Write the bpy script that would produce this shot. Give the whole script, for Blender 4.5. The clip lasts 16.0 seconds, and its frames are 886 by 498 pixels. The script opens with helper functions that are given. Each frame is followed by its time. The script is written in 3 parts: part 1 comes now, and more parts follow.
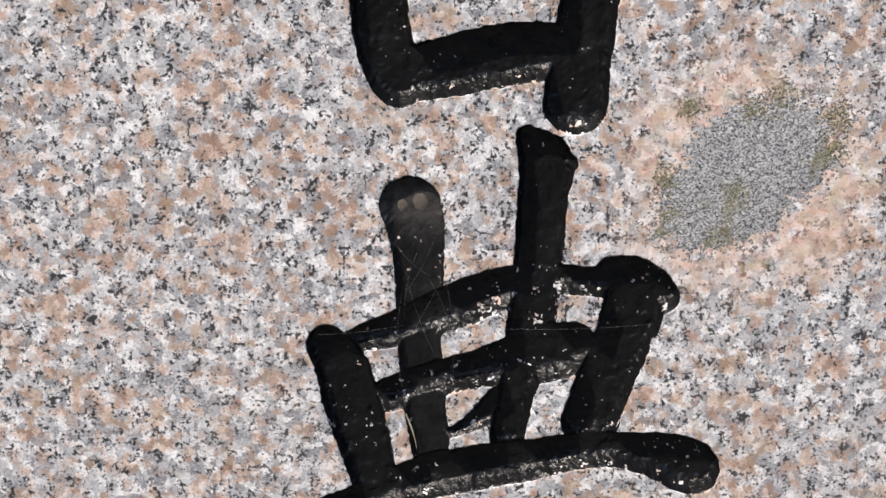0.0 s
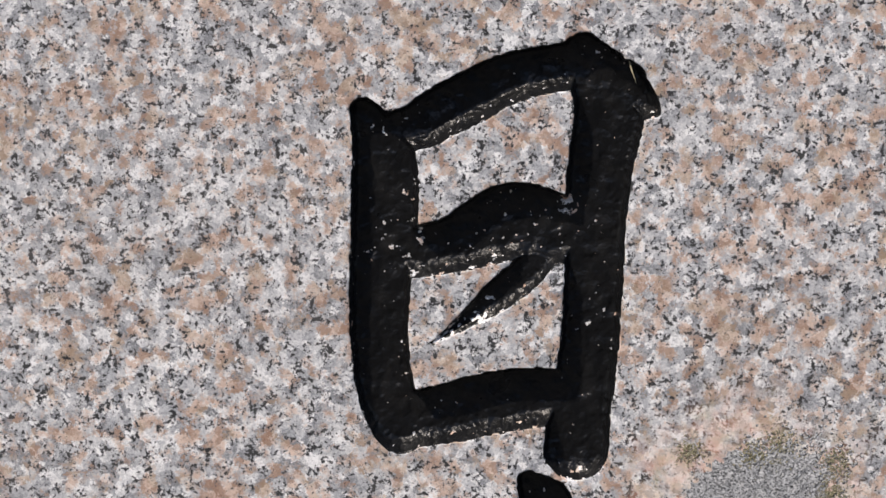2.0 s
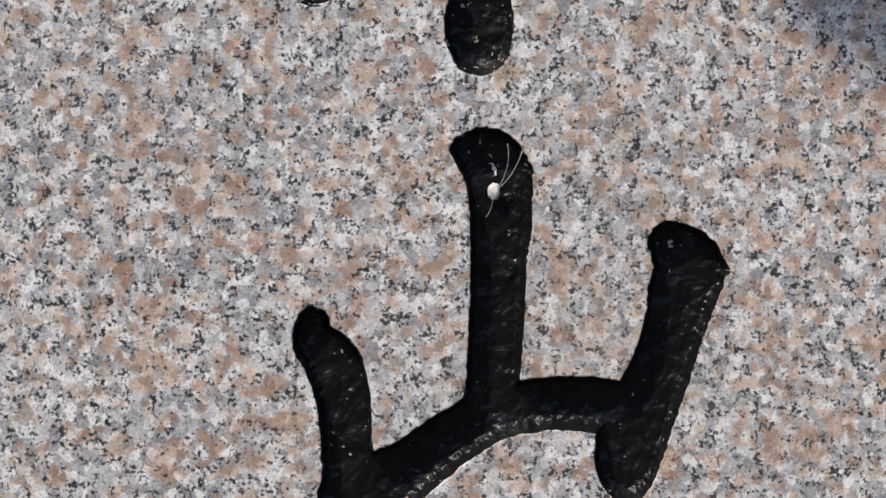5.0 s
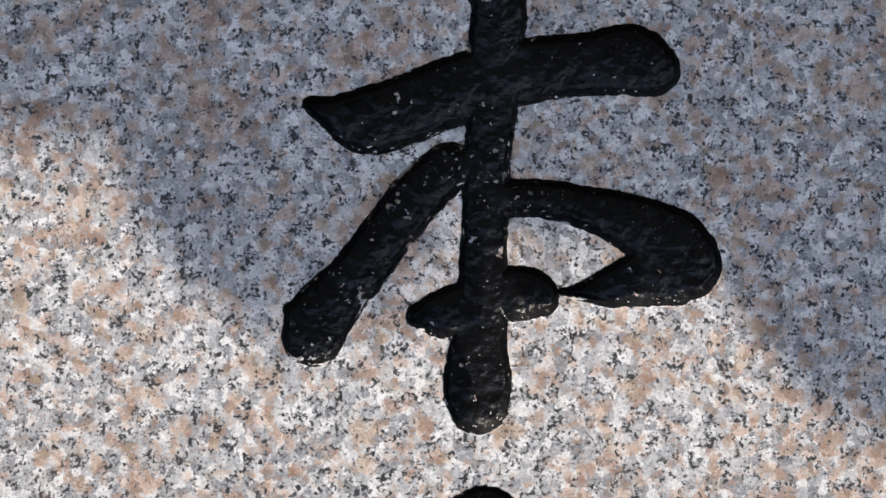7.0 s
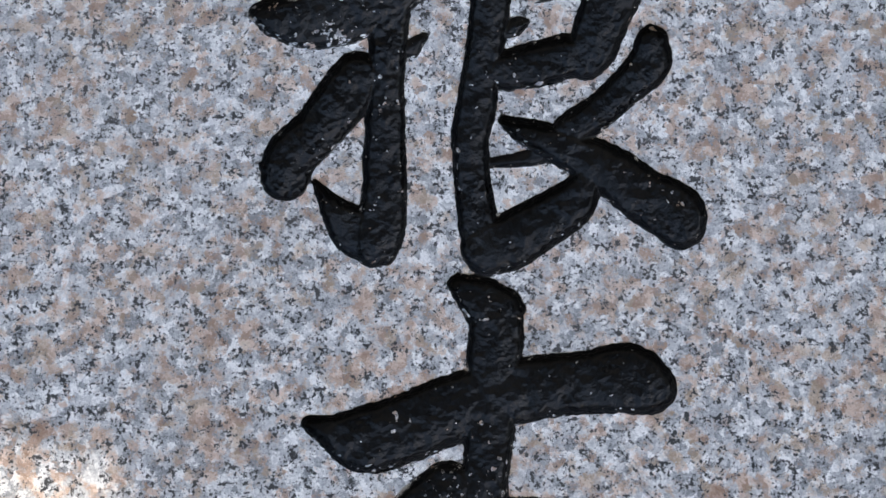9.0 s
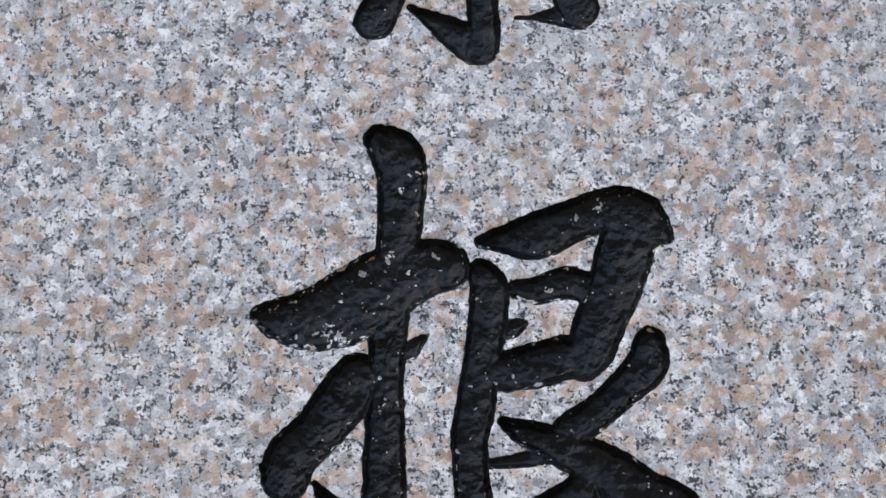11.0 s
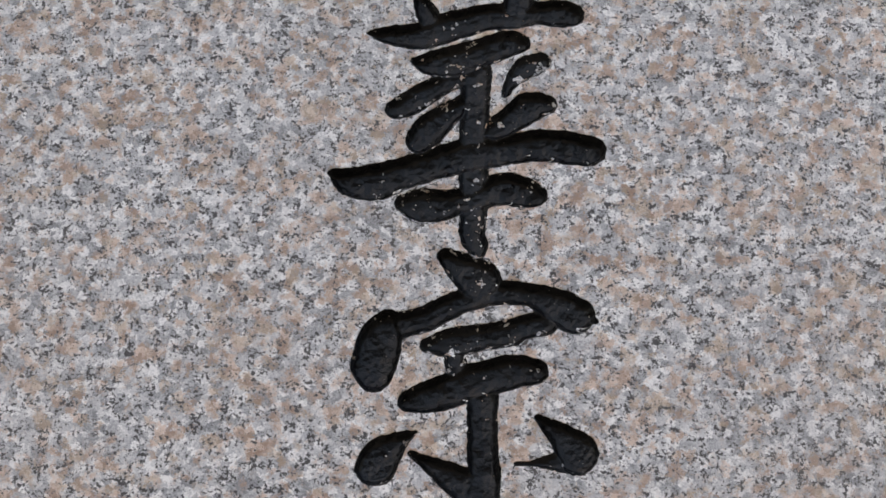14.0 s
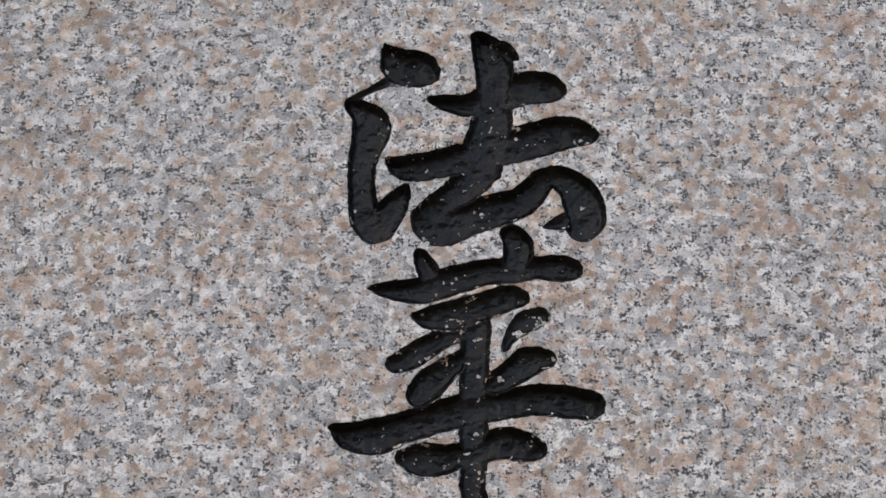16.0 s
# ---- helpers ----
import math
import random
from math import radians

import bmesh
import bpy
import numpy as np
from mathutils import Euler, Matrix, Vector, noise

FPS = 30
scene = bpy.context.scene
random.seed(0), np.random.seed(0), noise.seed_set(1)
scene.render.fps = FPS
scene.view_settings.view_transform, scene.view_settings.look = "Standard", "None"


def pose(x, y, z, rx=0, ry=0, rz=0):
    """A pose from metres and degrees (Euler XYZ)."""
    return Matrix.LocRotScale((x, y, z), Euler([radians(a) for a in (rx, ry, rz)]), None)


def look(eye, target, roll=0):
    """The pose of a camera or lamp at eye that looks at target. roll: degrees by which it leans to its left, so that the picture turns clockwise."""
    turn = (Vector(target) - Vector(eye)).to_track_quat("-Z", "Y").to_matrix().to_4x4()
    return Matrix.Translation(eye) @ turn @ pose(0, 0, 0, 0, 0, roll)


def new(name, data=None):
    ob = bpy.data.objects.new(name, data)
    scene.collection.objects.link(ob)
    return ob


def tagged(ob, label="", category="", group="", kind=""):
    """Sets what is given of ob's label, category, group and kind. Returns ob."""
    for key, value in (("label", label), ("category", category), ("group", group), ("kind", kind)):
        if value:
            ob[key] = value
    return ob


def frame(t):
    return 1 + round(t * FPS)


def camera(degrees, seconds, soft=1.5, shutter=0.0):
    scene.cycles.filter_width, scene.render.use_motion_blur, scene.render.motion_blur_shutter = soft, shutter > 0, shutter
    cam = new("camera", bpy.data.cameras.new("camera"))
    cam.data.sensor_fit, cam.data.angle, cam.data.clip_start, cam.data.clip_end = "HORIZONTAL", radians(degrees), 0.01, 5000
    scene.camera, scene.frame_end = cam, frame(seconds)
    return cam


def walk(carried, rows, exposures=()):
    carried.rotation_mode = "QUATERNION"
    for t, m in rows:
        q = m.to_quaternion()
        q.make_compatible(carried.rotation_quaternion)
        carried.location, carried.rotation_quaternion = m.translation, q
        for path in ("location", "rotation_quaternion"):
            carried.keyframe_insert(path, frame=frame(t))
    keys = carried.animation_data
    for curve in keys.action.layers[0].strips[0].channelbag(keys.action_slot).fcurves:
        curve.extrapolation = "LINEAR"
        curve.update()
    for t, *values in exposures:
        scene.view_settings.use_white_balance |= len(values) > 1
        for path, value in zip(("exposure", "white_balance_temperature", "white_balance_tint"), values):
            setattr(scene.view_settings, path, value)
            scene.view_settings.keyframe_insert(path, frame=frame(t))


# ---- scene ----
# ---------------------------------------------------------------- camera
EYE = Vector((0.0144, -1.316, 1.500))
DRIFT = Vector((-0.00088, -0.00451, 0.00153))  # metres a second, slowly backing away from the stone


def aim(t, pitch, yaw, roll):
    """The camera tilts upward almost on the spot, an arm's reach and a half from the stone."""
    return pose(*(EYE + DRIFT * t), 0, 0, yaw) @ pose(0, 0, 0, 90 + pitch, 0, 0) @ pose(0, 0, 0, 0, 0, roll)


cam = camera(17.27, 16.0, soft=1.5)
PATH = [
    (0, aim(0.000, -19.000, 0.550, 0.250)),
    (0.5, aim(0.500, -17.440, 0.546, 0.207)),
    (1, aim(1.000, -15.594, 0.529, 0.182)),
    (1.5, aim(1.500, -13.862, 0.519, 0.147)),
    (2, aim(2.000, -12.235, 0.519, 0.110)),
    (2.5, aim(2.500, -10.560, 0.516, 0.083)),
    (3, aim(3.000, -8.877, 0.490, 0.043)),
    (3.5, aim(3.500, -6.911, 0.455, 0.016)),
    (4, aim(4.000, -5.050, 0.419, -0.027)),
    (4.2, aim(4.200, -4.248, 0.409, -0.044)),
    (6.3, aim(6.300, 3.266, 0.290, -0.346)),
    (6.5, aim(6.500, 3.998, 0.274, -0.387)),
    (7, aim(7.000, 5.624, 0.238, -0.387)),
    (7.5, aim(7.500, 7.219, 0.191, -0.458)),
    (8, aim(8.000, 8.658, 0.158, -0.472)),
    (8.5, aim(8.500, 10.115, 0.113, -0.547)),
    (9, aim(9.000, 11.695, 0.073, -0.583)),
    (9.2, aim(9.200, 12.274, 0.055, -0.596)),
    (11.3, aim(11.300, 18.218, -0.110, -0.746)),
    (11.5, aim(11.500, 18.759, -0.118, -0.774)),
    (12, aim(12.000, 20.119, -0.156, -0.798)),
    (12.5, aim(12.500, 21.497, -0.190, -0.829)),
    (13, aim(13.000, 22.961, -0.233, -0.876)),
    (13.5, aim(13.500, 24.461, -0.282, -0.923)),
    (14, aim(14.000, 25.779, -0.317, -0.962)),
    (14.5, aim(14.500, 26.967, -0.356, -0.999)),
    (15, aim(15.000, 28.189, -0.394, -1.049)),
    (15.5, aim(15.500, 29.414, -0.443, -1.091)),
    (16, aim(16.000, 30.517, -0.492, -1.140)),
]
EXPOSURES = [
    (0.0, 0.41, 6750, 13),
    (1.0, 0.21, 6750, 13),
    (2.0, 0.17, 6750, 13),
    (4.0, 0.03, 6740, 12),
    (6.3, 0.05, 6720, 11),
    (6.5, 0.12, 6710, 11),
    (7.0, 0.43, 6790, 11),
    (7.5, 0.86, 6950, 10),
    (8.0, 1.16, 7050, 8),
    (9.0, 1.29, 7130, 9),
    (11.5, 1.57, 7930, 11),
    (13.5, 1.25, 8700, 13),
    (16.0, 1.27, 9200, 14),
]
walk(cam, PATH, EXPOSURES)

# ---------------------------------------------------------------- light
TO_SUN = Vector((-1.08, -1.0, 2.0)).normalized()
world = bpy.data.worlds.new("world")
scene.world = world
world.use_nodes = True
sky = world.node_tree.nodes.new("ShaderNodeTexSky")
sky.sky_type = "NISHITA"
sky.sun_disc = False
sky.sun_elevation = math.asin(TO_SUN.z)
sky.sun_rotation = math.atan2(TO_SUN.x, TO_SUN.y)
background = world.node_tree.nodes["Background"]
background.inputs["Strength"].default_value = 0.18
world.node_tree.links.new(sky.outputs[0], background.inputs[0])

sun_data = bpy.data.lights.new("sun", "SUN")
sun_data.energy = 4.0
sun_data.angle = radians(0.53)
sun_data.color = (1.0, 0.93, 0.84)
sun = new("sun", sun_data)
sun.matrix_world = look(TO_SUN * 30, (0, 0, 0))


# ---------------------------------------------------------------- materials
class Nodes:
    """A node material, written as expressions."""

    def __init__(self, name):
        self.material = bpy.data.materials.new(name)
        self.material.use_nodes = True
        self.tree = self.material.node_tree
        self.bsdf = self.tree.nodes["Principled BSDF"]
        self.place = self.tree.nodes.new("ShaderNodeTexCoord").outputs["Object"]

    def put(self, value, socket):
        if isinstance(value, bpy.types.NodeSocket):
            self.tree.links.new(value, socket)
        elif hasattr(socket.default_value, "__len__") and not hasattr(value, "__len__"):
            socket.default_value = [value] * len(socket.default_value)
        elif hasattr(value, "__len__") and len(value) == 3 and len(socket.default_value) == 4:
            socket.default_value = (*value, 1)
        else:
            socket.default_value = value

    def math(self, op, a, b=0.0, c=0.0):
        n = self.tree.nodes.new("ShaderNodeMath")
        n.operation = op
        for value, socket in zip((a, b, c), n.inputs):
            self.put(value, socket)
        return n.outputs[0]

    def vec(self, op, a, b=(0, 0, 0)):
        n = self.tree.nodes.new("ShaderNodeVectorMath")
        n.operation = op
        self.put(a, n.inputs[0])
        self.put(b, n.inputs[3] if op == "SCALE" else n.inputs[1])
        return n.outputs["Value"] if op in ("LENGTH", "DISTANCE") else n.outputs[0]

    def noise(self, scale, detail=2.0, rough=0.5, at=None, colour=False):
        n = self.tree.nodes.new("ShaderNodeTexNoise")
        self.put(at or self.place, n.inputs["Vector"])
        n.inputs["Scale"].default_value, n.inputs["Detail"].default_value = scale, detail
        n.inputs["Roughness"].default_value = rough
        return n.outputs["Color" if colour else "Fac"]

    def cells(self, scale, at=None, rand=1.0, feature="F1"):
        n = self.tree.nodes.new("ShaderNodeTexVoronoi")
        n.feature = feature
        self.put(at or self.place, n.inputs["Vector"])
        n.inputs["Scale"].default_value, n.inputs["Randomness"].default_value = scale, rand
        split = self.tree.nodes.new("ShaderNodeSeparateColor")
        self.tree.links.new(n.outputs["Color"], split.inputs[0])
        return split.outputs[0], split.outputs[1], n.outputs["Distance"]

    def step(self, value, low, high):
        n = self.tree.nodes.new("ShaderNodeMapRange")
        n.interpolation_type = "SMOOTHSTEP"
        for v, key in ((value, "Value"), (low, "From Min"), (high, "From Max")):
            self.put(v, n.inputs[key])
        return n.outputs[0]

    def mix(self, fac, a, b):
        n = self.tree.nodes.new("ShaderNodeMix")
        n.data_type = "RGBA"
        self.put(fac, n.inputs[0])
        self.put(a, n.inputs[6])
        self.put(b, n.inputs[7])
        return n.outputs[2]

    def ramp(self, fac, *stops):
        n = self.tree.nodes.new("ShaderNodeValToRGB")
        while len(n.color_ramp.elements) < len(stops):
            n.color_ramp.elements.new(0.5)
        for e, (at, colour) in zip(n.color_ramp.elements, stops):
            e.position, e.color = at, (*colour, 1)
        self.put(fac, n.inputs[0])
        return n.outputs[0]

    def bump(self, height, distance, strength=1.0):
        n = self.tree.nodes.new("ShaderNodeBump")
        n.inputs["Strength"].default_value, n.inputs["Distance"].default_value = strength, distance
        self.put(height, n.inputs["Height"])
        self.put(n.outputs[0], self.bsdf.inputs["Normal"])

    def finish(self, colour, roughness=0.6, specular=0.5):
        self.put(colour, self.bsdf.inputs["Base Color"])
        self.put(roughness, self.bsdf.inputs["Roughness"])
        self.put(specular, self.bsdf.inputs["Specular IOR Level"])
        return self.material


LICHEN = Vector((0.1451, 0.0, 1.0866))


def granite_colour(m):
    """Pink and grey granite: pale feldspar, grey quartz, salmon feldspar, black mica."""
    centred = (0.5, 0.5, 0.5)
    wobble = m.vec("SCALE", m.vec("SUBTRACT", m.noise(480, 4, 0.7, colour=True), centred), 0.0060)
    fine = m.vec("ADD", m.place, wobble)
    # pale crystals, white to blue-grey, cloudy inside
    r, g, d = m.cells(235, fine)
    cloud = m.noise(620, 4, 0.72)
    tone = m.math("ADD", m.math("MULTIPLY", r, 0.46), m.math("ADD", m.math("MULTIPLY", m.noise(170, 4, 0.70), 0.43), 0.0))
    tone = m.math("ADD", tone, m.math("MULTIPLY", m.math("SUBTRACT", cloud, 0.5), 0.92))
    tone = m.math("ADD", tone, m.math("MULTIPLY", m.math("SUBTRACT", m.noise(46, 3), 0.5), 0.26))
    base = m.ramp(tone, (0.18, (0.24, 0.248, 0.262)), (0.36, (0.485, 0.493, 0.508)), (0.52, (0.67, 0.667, 0.66)), (0.69, (0.94, 0.93, 0.915)))
    # salmon feldspar, in soft-edged blocks
    r3, g3, d3 = m.cells(165, m.vec("ADD", m.place, m.vec("SCALE", wobble, 1.5)))
    blotch = m.math("ADD", m.noise(112, 4, 0.62, at=m.vec("ADD", m.place, (2.1, 0.6, 1.4))), m.math("MULTIPLY", m.math("SUBTRACT", r3, 0.5), 0.30))
    blotch = m.math("ADD", blotch, m.math("MULTIPLY", m.math("SUBTRACT", m.noise(24, 3), 0.5), 0.42))
    blotch = m.math("ADD", blotch, m.math("MULTIPLY", m.math("SUBTRACT", cloud, 0.5), 0.40))
    blotch = m.step(blotch, 0.47, 0.67)
    pink = m.mix(g3, (0.42, 0.225, 0.13), (0.64, 0.43, 0.315))
    tan = m.cells(120, m.vec("ADD", m.place, wobble))[0]
    pink = m.mix(m.math("MULTIPLY", m.step(tan, 0.62, 0.80), 0.6), pink, (0.50, 0.40, 0.26))
    pink = m.mix(m.step(tone, 0.25, 0.75), m.mix(0.45, pink, (0.24, 0.145, 0.095)), m.mix(0.45, pink, (0.86, 0.72, 0.61)))
    base = m.mix(m.math("MULTIPLY", blotch, 0.88), base, pink)
    # black mica: small grains in loose clusters, mostly off the salmon blocks
    crowd = m.noise(140, 3, 0.62, at=m.vec("ADD", m.place, (0.7, 0.2, 0.4)))
    grain = m.noise(520, 3.5, 0.62, at=m.vec("ADD", m.place, (1.3, 2.2, 0.9)))
    mica = m.math("ADD", m.math("MULTIPLY", grain, 1.15), m.math("MULTIPLY", m.math("SUBTRACT", crowd, 0.5), 1.0))
    mica = m.math("SUBTRACT", mica, m.math("MULTIPLY", blotch, 0.06))
    grey = m.step(mica, 0.56, 0.67)
    dark = m.step(mica, 0.658, 0.707)
    base = m.mix(m.math("MULTIPLY", grey, 0.42), base, (0.20, 0.205, 0.215))
    base = m.mix(m.math("MULTIPLY", dark, 0.98), base, m.mix(g, (0.010, 0.012, 0.015), (0.045, 0.045, 0.045)))
    dots = m.step(m.math("ADD", m.noise(760, 2, 0.55, at=m.vec("ADD", m.place, (0.9, 1.1, 0.2))), m.math("MULTIPLY", m.math("SUBTRACT", crowd, 0.5), 0.35)), 0.655, 0.685)
    base = m.mix(m.math("MULTIPLY", dots, 0.9), base, (0.022, 0.023, 0.026))
    # bleached, rosy stone round the lichen
    ragged = m.vec("SCALE", m.vec("SUBTRACT", m.noise(34, 4, 0.65, colour=True), centred), 0.075)
    away = m.vec("DISTANCE", m.vec("ADD", m.place, ragged), tuple(LICHEN))
    stain = m.math("MULTIPLY", m.math("SUBTRACT", 1.0, m.step(away, 0.040, 0.072)), m.step(m.noise(110, 3), 0.30, 0.62))
    base = m.mix(m.math("MULTIPLY", stain, 0.62), base, m.mix(r3, (0.78, 0.41, 0.28), (0.86, 0.74, 0.62)))
    halo = m.math("SUBTRACT", 1.0, m.step(m.math("ABSOLUTE", m.math("SUBTRACT", away, 0.044)), 0.004, 0.030))
    halo = m.math("MULTIPLY", halo, m.step(m.noise(95, 4, 0.65, at=m.vec("ADD", m.place, (0.3, 0.8, 1.9))), 0.48, 0.68))
    base = m.mix(m.math("MULTIPLY", halo, 0.36), base, (0.50, 0.47, 0.27))
    # old dirt in wide clouds
    base = m.mix(m.math("MULTIPLY", m.step(m.noise(6, 4, 0.6), 0.4, 0.8), 0.16), base, (0.36, 0.32, 0.29))
    # slight warm grey tint towards the top, with an uneven lower edge
    height = m.tree.nodes.new("ShaderNodeSeparateXYZ")
    m.put(m.place, height.inputs[0])
    upper_tint = m.math("MULTIPLY", m.step(m.math("ADD", height.outputs[2], m.math("MULTIPLY", m.noise(5, 3), 0.3)), 1.83, 2.29), 0.08)
    base = m.mix(upper_tint, base, (0.53, 0.465, 0.43))
    # sparkle of the grain, painted as tiny near-white glints off the mica
    base = m.mix(m.math("MULTIPLY", m.math("MULTIPLY", m.step(m.noise(900, 2), 0.64, 0.78), m.math("SUBTRACT", 1.0, dark)), 0.7), base, (0.92, 0.91, 0.90))
    return base, r, dark


def granite():
    m = Nodes("granite")
    colour, r, dark = granite_colour(m)
    m.bump(m.math("ADD", m.math("MULTIPLY", m.noise(420, 3, 0.65), 0.7), m.math("MULTIPLY", r, 0.3)), 0.0006, 0.45)
    return m.finish(colour, m.math("SUBTRACT", 0.62, m.math("MULTIPLY", r, 0.2)), 0.4)


def black_paint():
    """Thick black paint over chiselled stone, flaked off along the lower edges; a pale lower rim paints in a sunlit
    line.
    """
    m = Nodes("black_paint")
    stone, r, dark = granite_colour(m)
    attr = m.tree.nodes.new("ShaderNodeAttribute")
    attr.attribute_name = "wear_and_glint"
    worn_and_glint = attr.outputs["Fac"]
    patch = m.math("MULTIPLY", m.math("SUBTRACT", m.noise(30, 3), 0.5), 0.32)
    flake = m.math("ADD", m.math("ADD", m.noise(180, 2.5, 0.58), patch), m.math("MULTIPLY", worn_and_glint, 0.125))
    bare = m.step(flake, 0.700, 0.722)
    speck = m.math("ADD", m.math("ADD", m.noise(400, 1.5, 0.5, at=m.vec("ADD", m.place, (0.2, 0.4, 0.1))), patch), m.math("MULTIPLY", worn_and_glint, 0.05))
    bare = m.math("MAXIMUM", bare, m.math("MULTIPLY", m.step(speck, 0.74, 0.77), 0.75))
    black = m.mix(m.noise(160, 4, 0.7), (0.0040, 0.0044, 0.0050), (0.0090, 0.0092, 0.0098))
    black = m.mix(m.math("MULTIPLY", m.step(m.noise(48, 4, 0.65), 0.50, 0.72), 0.6), black, (0.017, 0.0168, 0.0165))
    soil = m.tree.nodes.new("ShaderNodeAttribute")
    soil.attribute_name = "dust"
    settled = m.math("MULTIPLY", soil.outputs["Fac"], m.step(m.noise(70, 4, 0.65), 0.25, 0.70))
    black = m.mix(settled, black, (0.066, 0.064, 0.061))
    relief = m.math("ADD", m.math("MULTIPLY", m.noise(110, 3, 0.5), 0.62), m.math("MULTIPLY", m.noise(420, 2, 0.5), 0.26))
    m.bump(m.math("SUBTRACT", relief, m.math("MULTIPLY", bare, 0.08)), 0.0036, 0.70)
    gloss = m.math("ADD", m.math("MULTIPLY", m.noise(60, 3), 0.34), m.math("ADD", 0.16, m.math("MULTIPLY", bare, 0.3)))
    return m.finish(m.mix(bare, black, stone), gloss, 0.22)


def lichen_crust():
    m = Nodes("lichen_crust")
    r, g, d = m.cells(1450)
    colour = m.ramp(r, (0.0, (0.05, 0.052, 0.055)), (0.25, (0.20, 0.203, 0.205)), (0.6, (0.38, 0.385, 0.385)), (1.0, (0.62, 0.62, 0.615)))
    green = m.step(m.noise(46, 2.5, 0.55), 0.56, 0.70)
    colour = m.mix(m.math("MULTIPLY", green, 0.55), colour, (0.17, 0.155, 0.055))
    m.bump(m.math("ADD", r, m.noise(900, 3)), 0.0005, 0.6)
    return m.finish(colour, 0.9, 0.2)


def moss_material():
    m = Nodes("moss")
    colour = m.mix(m.noise(500, 3), (0.19, 0.175, 0.10), (0.42, 0.385, 0.26))
    m.bump(m.noise(900, 3), 0.001, 0.8)
    return m.finish(colour, 0.95, 0.1)


def plain(name, low, high, scale, roughness, bump=0.0):
    m = Nodes(name)
    if bump:
        m.bump(m.noise(scale * 2, 4, 0.6), bump, 0.8)
    return m.finish(m.mix(m.noise(scale, 4, 0.6), low, high), roughness, 0.4)


def leaf_material():
    m = Nodes("leaf")
    info = m.tree.nodes.new("ShaderNodeNewGeometry")
    return m.finish(m.mix(info.outputs["Random Per Island"], (0.03, 0.065, 0.018), (0.085, 0.13, 0.03)), 0.45, 0.5)


GRANITE, PAINT, CRUST, MOSS = granite(), black_paint(), lichen_crust(), moss_material()
SILK = plain("silk", (0.62, 0.60, 0.56), (0.80, 0.79, 0.76), 400, 0.6, 0.0004)
THREAD = plain("old_silk", (0.25, 0.24, 0.22), (0.42, 0.41, 0.39), 400, 0.6)
STRAW = plain("straw", (0.40, 0.34, 0.20), (0.62, 0.55, 0.37), 300, 0.7)
DUST = plain("dried_dust", (0.075, 0.066, 0.055), (0.16, 0.14, 0.115), 500, 0.95, 0.0003)
BARK = plain("bark", (0.09, 0.065, 0.045), (0.20, 0.155, 0.115), 40, 0.9, 0.01)
GROUND = plain("gravel", (0.080, 0.077, 0.072), (0.145, 0.139, 0.130), 60, 0.9, 0.006)
LEAF = leaf_material()


# ---------------------------------------------------------------- building helpers
def solid(name, verts, faces, material, parent=None, label="", smooth=False):
    me = bpy.data.meshes.new(name)
    me.from_pydata([tuple(v) for v in verts], [], [tuple(int(i) for i in f) for f in faces])
    me.materials.append(material)
    if smooth:
        me.polygons.foreach_set("use_smooth", [True] * len(me.polygons))
    me.update()
    ob = new(name, me)
    ob.parent = parent
    return tagged(ob, label)


def part(name, bm, material, parent, label="", smooth=True):
    me = bpy.data.meshes.new(name)
    bmesh.ops.recalc_face_normals(bm, faces=bm.faces[:])
    bm.to_mesh(me)
    bm.free()
    me.materials.append(material)
    if smooth:
        me.polygons.foreach_set("use_smooth", [True] * len(me.polygons))
    ob = new(name, me)
    ob.parent = parent
    return tagged(ob, label)


def tube(bm, points, radii, sides=8):
    """A tapered tube through the points."""
    rings = []
    for i, p in enumerate(points):
        p = Vector(p)
        ahead = Vector(points[min(i + 1, len(points) - 1)]) - Vector(points[max(i - 1, 0)])
        q = ahead.to_track_quat("Z", "Y")
        rings.append([bm.verts.new(p + q @ Vector((math.cos(a) * radii[i], math.sin(a) * radii[i], 0)))
                      for a in (2 * math.pi * k / sides for k in range(sides))])
    for low, high in zip(rings, rings[1:]):
        for k in range(sides):
            bm.faces.new((low[k], low[(k + 1) % sides], high[(k + 1) % sides], high[k]))
    bm.faces.new(rings[0][::-1])
    bm.faces.new(rings[-1])


def curve_points(a, b, sag, count=9):
    """A slack thread from a to b, hanging by sag."""
    a, b, sag = Vector(a), Vector(b), Vector(sag)
    return [a.lerp(b, k / (count - 1)) + sag * (4 * (k / (count - 1)) * (1 - k / (count - 1))) for k in range(count)]


# ---------------------------------------------------------------- the brush strokes (x, z, width in millimetres)
CHARACTERS = []


def character(meaning):
    CHARACTERS.append((meaning, []))


def stroke(*nodes, cut=1.0, dust=0.0, worn=0.0, corner=()):
    """One brush stroke; cut: how deep against the usual; dust: how much lies in its top;
    worn: how far its paint has flaked; corner: a pointed corner of the brush."""
    CHARACTERS[-1][1].append((np.array(nodes, float), cut, dust, worn, corner))


